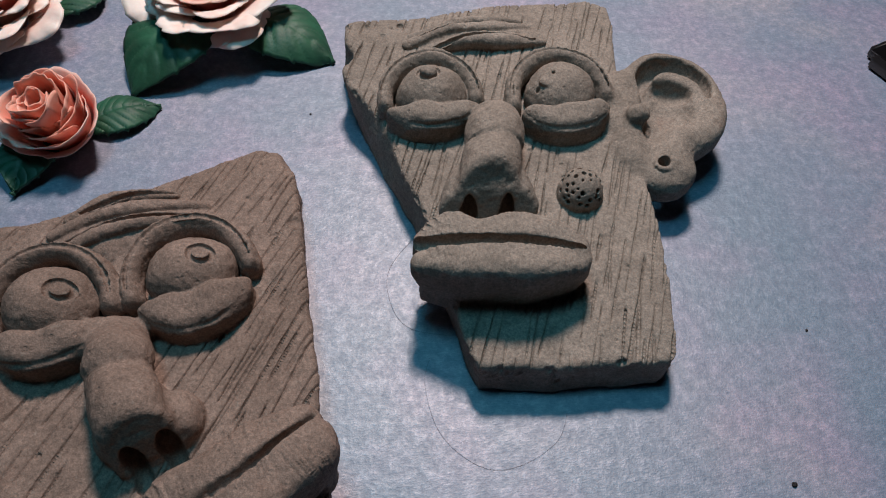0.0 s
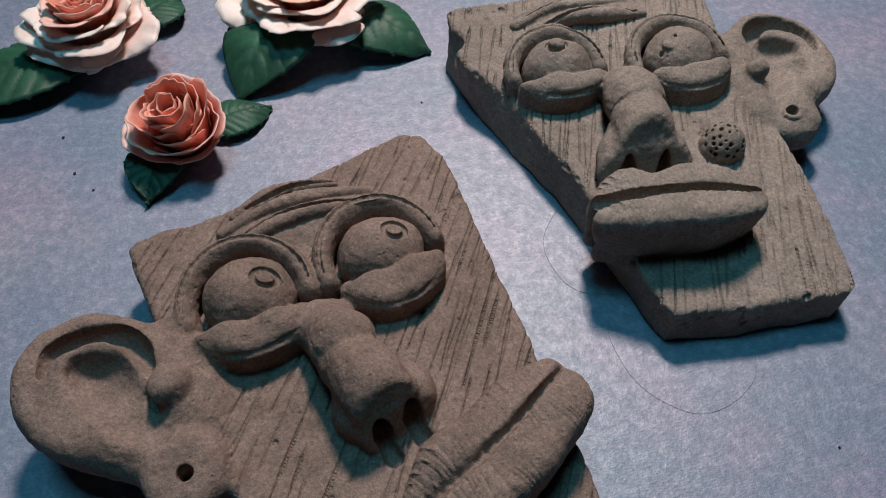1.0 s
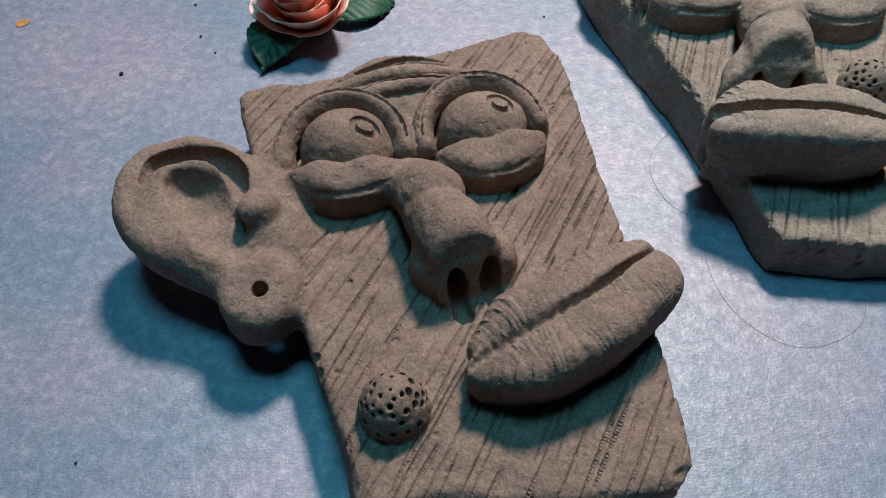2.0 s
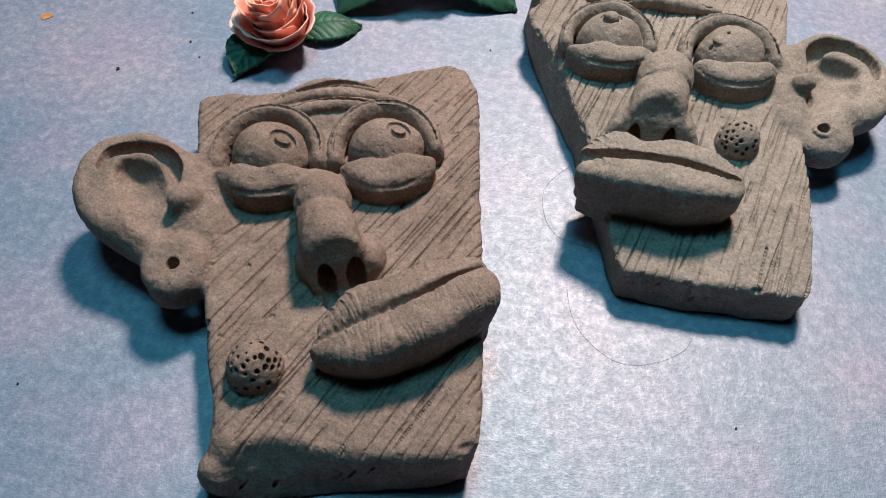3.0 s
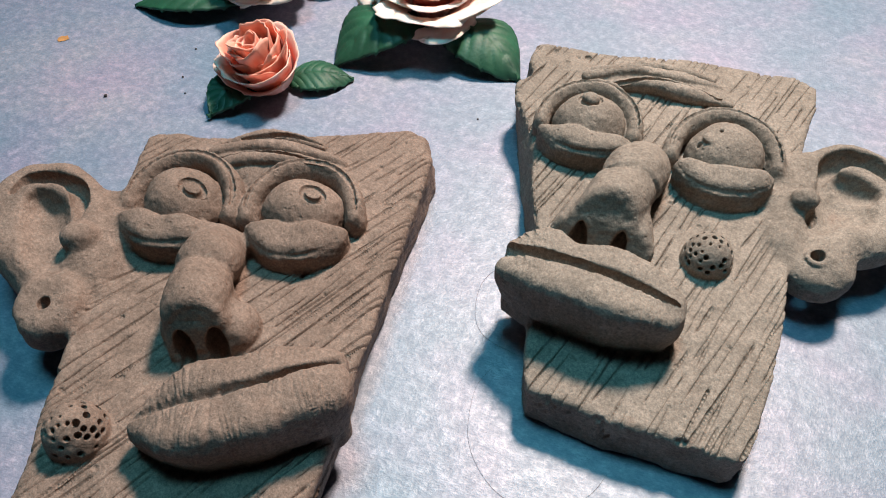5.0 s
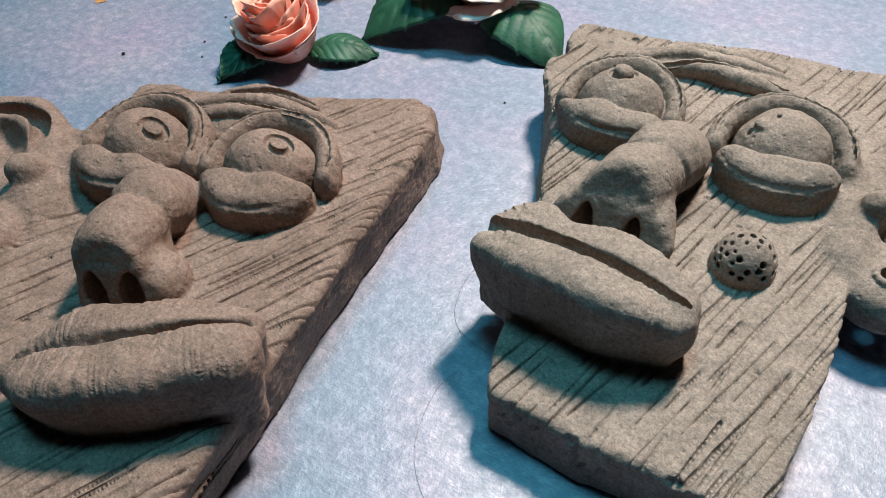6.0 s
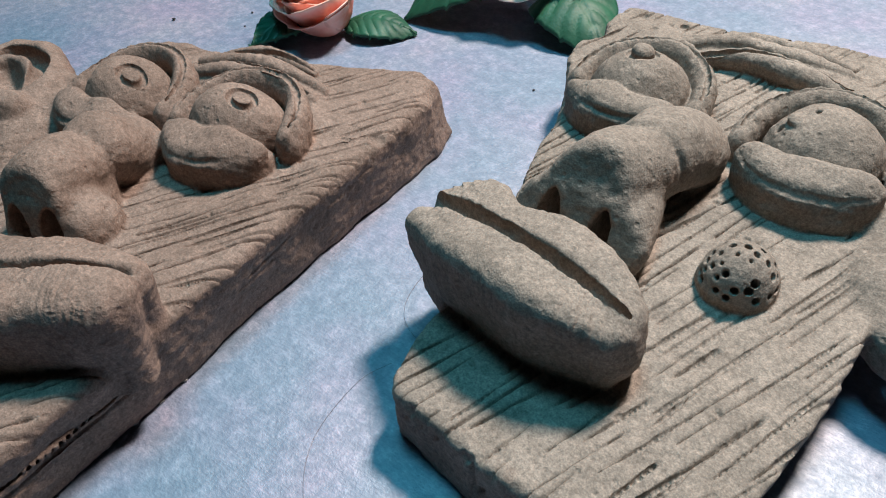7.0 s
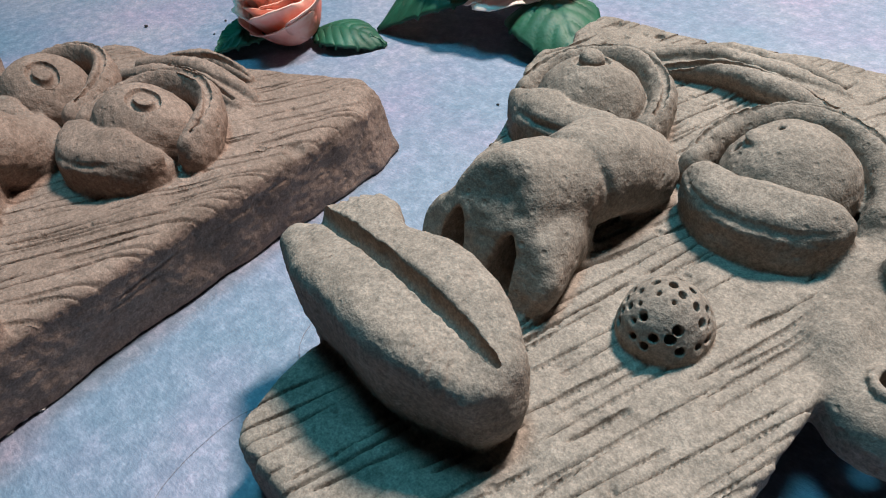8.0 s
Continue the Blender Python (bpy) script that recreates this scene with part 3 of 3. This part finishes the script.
    clay.tube([(20.5, 182, f + 8, 10.5), (26, 173, f + 6, 10.0), (28.5, 165, f + 4, 9.2)], 1.6, clip=low)
    clay.tube([(20, 180, f + 2, 12), (18.5, 160, f + 3, 13)], 2.5, clip=low)
    clay.tube(arc((22, 188, 0), 12.5, 0.5, 0, 0, 180, (f + 5, f + 24.4, f + 5), (0.8, 1.3, 0.8), 12), 1.0, cut=True)
    for x in (11.6, 25.6):
        clay.tube([(x, 155, f + 2, 3.5), (x + 0.9, 178, f + 9, 2.8)], 0.7, cut=True, flat=2.3)
    # lips
    clay.tube([(0, 139, f + 3, 6.5), (22, 138, f + 3, 8.0), (44, 138.5, f + 3, 6.5)], 2.0)
    clay.pad([(-4.5, 144.3, 4.2, 39.5), (4.5, 147.2, 6.5, 43), (13.5, 145.2, 5.2, 43.5), (24, 146.6, 6.2, 44), (36, 146, 6.4, 43), (47.5, 141.4, 4.6, 40.5)], f - 3, 4.0, 1.5, 1.5, 0.15)
    clay.pad([(-4, 136.2, 4.8, 39.0), (8, 134.6, 7.0, 42.3), (24, 134.0, 7.6, 43.6), (38, 134.6, 7.2, 42.6), (47.5, 136.4, 5.4, 40.2)], f - 3, 5.0, 2.6, 1.2, 0.2)
    clay.ball((47, 139, f + 7), (6.8, 5.8, 10.5), 0, 2.5)
    clay.tube([(-15, 142.4, f + 12, 1.5), (-6, 141.7, f + 15, 1.8), (8, 140.6, f + 17.4, 1.9), (26, 140.2, f + 18.6, 2.0), (40, 139.8, f + 17.4, 1.6), (50, 139, f + 15.6, 0.8)], 0.5, cut=True, flat=2.0)
    clay_mole(clay, (55.7, 177.6, f + 0.3), 9.0, 1.15, 9)
    tip = lambda x, y: 31.5 - 0.115 * np.maximum(250 - y, 0) + 0 * x
    foot = lambda x, y: tip(x, y) - 14.5
    clay_ear(clay, disc=((100.7, 228.4), (23.5, 28.0), 4), high=tip, low=foot, lobe=((92.6, 194.3), (13, 12)),
             root=[(78.517, 237.06, 21.38, 9), (78.793, 217.65, 20.45, 9), (80.108, 199.32, 19.405, 8)],
             fossa=[(89.235, 229.51, 28.185, 2.4), (89.597, 239.22, 29.65, 4), (96.839, 245.69, 30.46, 4.4), (106.8, 244.61, 30.075, 4), (114.52, 237.06, 29.38, 3), (115.69, 228.44, 28.3, 1.6)],
             concha=[((97.413, 220.89, 30.105), (11, 14, 10), 8), ((100.32, 231.67, 27.955), (8.5, 4.2, 7.0), -15), ((94.471, 209.03, 28.87), (8.5, 9, 7), 0)],
             tragus=((82.672, 214.42, 28.795), (5.5, 5, 6), 0), notch=((87.551, 211.18, 25.14), (2.0, 4.0, 5), -15), hole=(91.2, 192.6))
    clay.tube([(100.39, 206.87, 19.6, 8), (93.947, 195.01, 18.865, 8)], 3.0)
    clay.tube(arc((91.2, 192.6, 0), 3.4, 3.2, 0, 0, 360, (24.6, 24.6, 24.6), (0.9, 0.9, 0.9), 14), 0.8)
    clay.tube([(91.2, 192.6, 40, 2.4), (91.2, 192.6, 2, 2.4)], 0.5, cut=True)
    clay_pits(clay, (-30, 80, 112, 288), slope, 60, 33)
    return finish_mask("clay_mask", clay, CLAY_R, "clay face plaque with thick flat lips and pierced ear", 9.0)


# ---- table ----
def table():
    me = bpy.data.meshes.new("table_top")
    bm = bmesh.new()
    bmesh.ops.create_cube(bm, size=1.0, matrix=Matrix.Translation((0, 0.2, -0.015)) @ Matrix.Diagonal((1.5, 1.3, 0.03, 1)))
    bmesh.ops.bevel(bm, geom=list(bm.edges), offset=0.004, segments=2, affect="EDGES")
    bm.to_mesh(me)
    bm.free()
    me.materials.append(TABLE)
    return tagged(new("table_top", me), "blue-lavender mottled paper backdrop covering the table", "table top", kind="structure")


def part(name, bm, material, parent, label=""):
    me = bpy.data.meshes.new(name)
    bm.to_mesh(me)
    bm.free()
    for p in me.polygons:
        p.use_smooth = True
    me.materials.append(material)
    ob = new(name, me)
    ob.parent = parent
    if label:
        tagged(ob, label)
    return ob


def sheet(place, nu, nv, thick):
    """A curved sheet of clay: place(u, v) for u in -1..1 and v in 0..1, given a thickness and a map of (u, v)."""
    bm = bmesh.new()
    grid = [[bm.verts.new(place(2 * i / nu - 1, j / nv)) for j in range(nv + 1)] for i in range(nu + 1)]
    uv = bm.loops.layers.uv.new("map")
    where = {}
    for i in range(nu + 1):
        for j in range(nv + 1):
            where[grid[i][j]] = (i / nu, j / nv)
    for i in range(nu):
        for j in range(nv):
            bm.faces.new((grid[i][j], grid[i + 1][j], grid[i + 1][j + 1], grid[i][j + 1]))
    for f in bm.faces:
        for l in f.loops:
            l[uv].uv = where[l.vert]
    bm.normal_update()
    bmesh.ops.solidify(bm, geom=list(bm.faces), thickness=thick)
    return bm


# ---- roses ----
def petal(parent, frame_m, turn, wide, foot, rim, height, base_z, curl, ruffle, cup, material, rnd):
    """One petal: an angular stretch round the rose's axis that opens from radius foot to rim."""
    ph = [rnd.uniform(0, 6.28) for _ in range(3)]
    lean = rnd.uniform(-0.12, 0.12)

    shift = Vector((rnd.uniform(0, 50), rnd.uniform(0, 50), 0))

    def place(u, v):
        w = wide * (0.55 + 0.45 * math.sin(math.pi * min(1.0, 0.12 + 0.60 * v)))
        a = turn + u * w + lean * v
        top = 1 - 0.20 * abs(u) ** 2.5 + 0.05 * math.sin(5 * u + ph[2])
        vv = v * top
        soft = noise.noise(Vector((u * 1.6, v * 1.2, 0)) + shift)
        crisp = noise.noise(Vector((u * 5, v * 2.0, 3)) + shift)
        wave = ruffle * vv ** 2 * (1.3 * math.sin(3.1 * u + ph[0]) + 1.6 * soft + 1.3 * crisp)
        r = foot + (rim - foot) * (0.8 * vv ** cup + 0.2 * vv) + curl * max(0, vv - 0.6) ** 2 * 6 + wave
        z = base_z + height * (math.sin(vv * 1.5) if curl > 0.0005 and cup > 1 else vv) - curl * max(0, vv - 0.62) ** 2 * 7 + wave * 0.8
        r += ruffle * 0.25 * noise.noise(Vector((u * 9, v * 9, 7)) + shift)
        return frame_m @ Vector((r * math.cos(a), r * math.sin(a), z))
    return part("petal", sheet(place, 26, 14, 0.0004), material, parent)


def leaf(parent, base, tip, wide, arch, roll, seed):
    """A veined leaf from base to tip (metres, in the rose's own space), bowed upwards."""
    rnd = random.Random(seed)
    b, t = Vector(base), Vector(tip)
    along = t - b
    flat = Vector((along.x, along.y, 0)).normalized()
    side = Vector((-flat.y, flat.x, 0))
    bend = rnd.uniform(-0.002, 0.002)

    def place(u, v):
        w = wide * 0.5 * max(0.01, math.sin(math.pi * min(v, 1.0) ** 0.85)) ** (0.8 + 0.5 * max(0, v - 0.5))
        rib = -0.0010 * math.exp(-(u / 0.07) ** 2)
        vein = -0.0016 * max(0, math.cos((v * 8 - abs(u) * 1.8) * 2 * math.pi)) ** 8 * min(1, abs(u) * 6)
        rib, vein = rib * min(1, 6 * (1 - v)), vein * min(1, 5 * (1 - v))
        z = arch * math.sin(math.pi * v) * (1 - 0.25 * u * u) + rib + vein - roll * u * u * wide * 0.25 + roll * u * wide * 0.12
        p = b + along * v + side * (u * w + bend * math.sin(math.pi * v))
        return (p.x, p.y, max(p.z + z, 0.0004 - parent.location.z))
    return part("leaf", sheet(place, 22, 44, 0.0012), LEAF, parent, "dark green veined leaf")


def rose(label, centre, axis_turn, radius, height, cup, rings, leaves, seed):
    """rings: (petals, foot, rim, height, base, curl, ruffle, material) as shares of radius and height."""
    rnd = random.Random(seed)
    ob = new("rose")
    ob.location = centre
    m = pose(0, 0, 0, *axis_turn)
    start = 0.0
    for n, foot, rim, h, base, curl, ruffle, material in rings:
        start += rnd.uniform(0.4, 1.2)
        for i in range(n):
            k = rnd.uniform(0.88, 1.1)
            petal(ob, m, start + 2 * math.pi * i / n + rnd.uniform(-0.28, 0.28), math.pi / n * (1.55 if n > 1 else 1.9), foot * radius * (1 + 0.06 * i / n),
                  rim * radius * k * (1 + 0.06 * i / n), h * height * k, base * height, curl * radius, ruffle * radius, cup, material, rnd)
    for i, (b, t, w, arch, roll) in enumerate(leaves):
        leaf(ob, [p - q for p, q in zip(b, centre)], [p - q for p, q in zip(t, centre)], w, arch, roll, seed * 10 + i)
    return tagged(ob, label, "rose", "clay roses")


OPEN_ROSE = [(5, 0.25, 1.02, 0.40, 0.08, 0.05, 0.085, CREAM), (5, 0.25, 0.92, 0.54, 0.14, 0.04, 0.080, CREAM), (5, 0.22, 0.78, 0.66, 0.18, 0.03, 0.070, CREAM), (4, 0.20, 0.64, 0.74, 0.22, 0.02, 0.055, BLUSH),
             (4, 0.17, 0.45, 0.76, 0.24, 0.015, 0.025, BLUSH), (4, 0.14, 0.33, 0.78, 0.24, 0.0, 0.018, CORAL), (3, 0.10, 0.23, 0.79, 0.24, 0.0, 0.012, CORAL), (2, 0.07, 0.13, 0.79, 0.24, 0.0, 0.008, CORAL), (1, 0.035, 0.05, 0.78, 0.24, 0.0, 0.003, CORAL)]
BUD_ROSE = [(3, 0.30, 1.02, 0.62, 0.0, 0.10, 0.075, BLUSH), (3, 0.30, 0.95, 0.80, 0.0, 0.06, 0.080, BLUSH), (3, 0.28, 0.84, 0.92, 0.02, 0.03, 0.075, CORAL), (3, 0.26, 0.70, 0.97, 0.03, 0.02, 0.07, CORAL),
            (3, 0.20, 0.52, 1.0, 0.04, 0.0, 0.060, CORAL), (2, 0.14, 0.36, 0.98, 0.05, 0.0, 0.045, CORAL), (2, 0.09, 0.22, 0.96, 0.05, 0.0, 0.03, CORAL), (1, 0.05, 0.10, 0.94, 0.05, 0.0, 0.01, CORAL)]


def roses():
    rose("coral clay rosebud with two dark green leaves", (-0.1645, 0.2285, 0.003), (20, -4, 0), 0.0185, 0.031, 0.5, BUD_ROSE,
         [((-0.160, 0.232, 0.004), (-0.131, 0.248, 0.001), 0.022, 0.005, 0.3), ((-0.174, 0.226, 0.004), (-0.180, 0.1925, 0.001), 0.025, 0.005, -0.2), ((-0.176, 0.235, 0.004), (-0.196, 0.252, 0.001), 0.018, 0.004, 0.1)], 5)
    rose("open pale pink clay rose with arched green leaves", (-0.112, 0.306, 0.005), (4, 0, 0), 0.0335, 0.033, 1.2, OPEN_ROSE,
         [((-0.120, 0.305, 0.010), (-0.146, 0.256, 0.001), 0.046, 0.014, 0.1), ((-0.100, 0.305, 0.008), (-0.0525, 0.2815, 0.001), 0.036, 0.012, 0.3)], 7)
    rose("open cream and coral clay rose with green leaves", (-0.216, 0.301, 0.004), (8, -2, 0), 0.0295, 0.033, 1.2, OPEN_ROSE,
         [((-0.219, 0.294, 0.006), (-0.285, 0.262, 0.001), 0.046, 0.008, 0.1), ((-0.202, 0.312, 0.006), (-0.184, 0.342, 0.001), 0.028, 0.006, 0.1)], 9)


# ---- small things on the table ----
def thread(pts, radius, label):
    """A fine loose fibre lying on the paper."""
    line = smooth_line([(x / 1000, y / 1000, 0.0002, 0) for x, y in pts], 8)
    bm = bmesh.new()
    last = None
    for i, p in enumerate(line):
        q = line[min(i + 1, len(line) - 1)] - line[max(i - 1, 0)]
        nx, ny = -q[1], q[0]
        l = math.hypot(nx, ny) or 1
        ring = [bm.verts.new((p[0] + nx / l * radius * math.cos(a), p[1] + ny / l * radius * math.cos(a), p[2] + radius * math.sin(a))) for a in (0, 2.09, 4.19)]
        if last:
            for k in range(3):
                bm.faces.new((last[k], last[(k + 1) % 3], ring[(k + 1) % 3], ring[k]))
        last = ring
    me = bpy.data.meshes.new("fibre")
    bm.to_mesh(me)
    bm.free()
    me.materials.append(HAIR)
    return tagged(new("fibre", me), label, "fibre", "fibres on the table")


def crumb(x, y, size, material, name, label, seed, flat=0.6):
    rnd = random.Random(seed)
    bm = bmesh.new()
    bmesh.ops.create_icosphere(bm, subdivisions=2, radius=size)
    for v in bm.verts:
        v.co *= rnd.uniform(0.7, 1.25)
        v.co.z *= flat
    low = min(v.co.z for v in bm.verts)
    for v in bm.verts:
        v.co.z -= low
    me = bpy.data.meshes.new(name)
    bm.to_mesh(me)
    bm.free()
    me.materials.append(material)
    ob = new(name, me)
    ob.location = (x / 1000, y / 1000, 0.0001)
    return tagged(ob, label, name, "crumbs on the table")


def small_things():
    thread([(-6, 176), (-14, 166), (-19, 156), (-19, 146), (-15, 135), (-8, 129), (4, 127)], 0.00006, "fine dark fibre curled on the blue paper")
    thread([(-2, 118), (-4, 108), (0, 92), (8, 82), (19, 76.5), (31, 79), (42, 87), (46, 97)], 0.00005, "fine dark fibre looped on the blue paper")
    for i, (x, y, r) in enumerate(((-241, 187, 0.9), (118, 72, 0.9), (-215, 216, 0.6), (-205, 205, 0.5), (-225, 240, 0.6), (-60, 245, 0.5), (140, 130, 0.5), (-190, 20, 0.5), (60, 60, 0.4))):
        crumb(x, y, r / 1000, SPECK, "crumb", "tiny dark crumb on the blue paper", i)
    crumb(-161, -17.6, 0.0024, STRAW, "straw_crumb", "orange-brown crumb of clay on the paper", 40, 0.5)
    crumb(-300.7, 219, 0.003, STRAW, "straw_crumb", "flat orange-brown stain of clay on the paper", 41, 0.05)
    for i in range(14):
        u = i / 13
        crumb(-31 - 8 * u + (0.8 if i % 2 else 0), 28 + 50 * u, 0.0008 + 0.0005 * ((i * 7) % 5) / 5, PALE, "flake", "pale dry clay flake beside the mask", 60 + i, 0.5)


def black_case():
    ob = new("black_case")
    bm = bmesh.new()
    bmesh.ops.create_cube(bm, size=1.0, matrix=Matrix.Diagonal((0.07, 0.14, 0.007, 1)))
    upright = [e for e in bm.edges if abs(e.verts[0].co.z - e.verts[1].co.z) > 0.001]
    bmesh.ops.bevel(bm, geom=upright, offset=0.006, segments=5, affect="EDGES")
    rim = [e for e in bm.edges if abs(e.calc_face_angle(0) - math.pi / 2) < 0.1]
    bmesh.ops.bevel(bm, geom=rim, offset=0.0012, segments=2, affect="EDGES")
    part("body", bm, BLACK, ob)
    bm = bmesh.new()
    bmesh.ops.create_cube(bm, size=1.0, matrix=Matrix.Translation((0, 0, 0.0036)) @ Matrix.Diagonal((0.064, 0.134, 0.0008, 1)))
    part("glass", bm, GLOSS, ob, "glossy black glass")
    ob.matrix_world = pose(0.278, 0.243, 0.0036, 0, 0, 28)
    return tagged(ob, "flat glossy black case lying on the blue paper", "phone")


table()
left_mask()
right_mask()
roses()
small_things()
black_case()
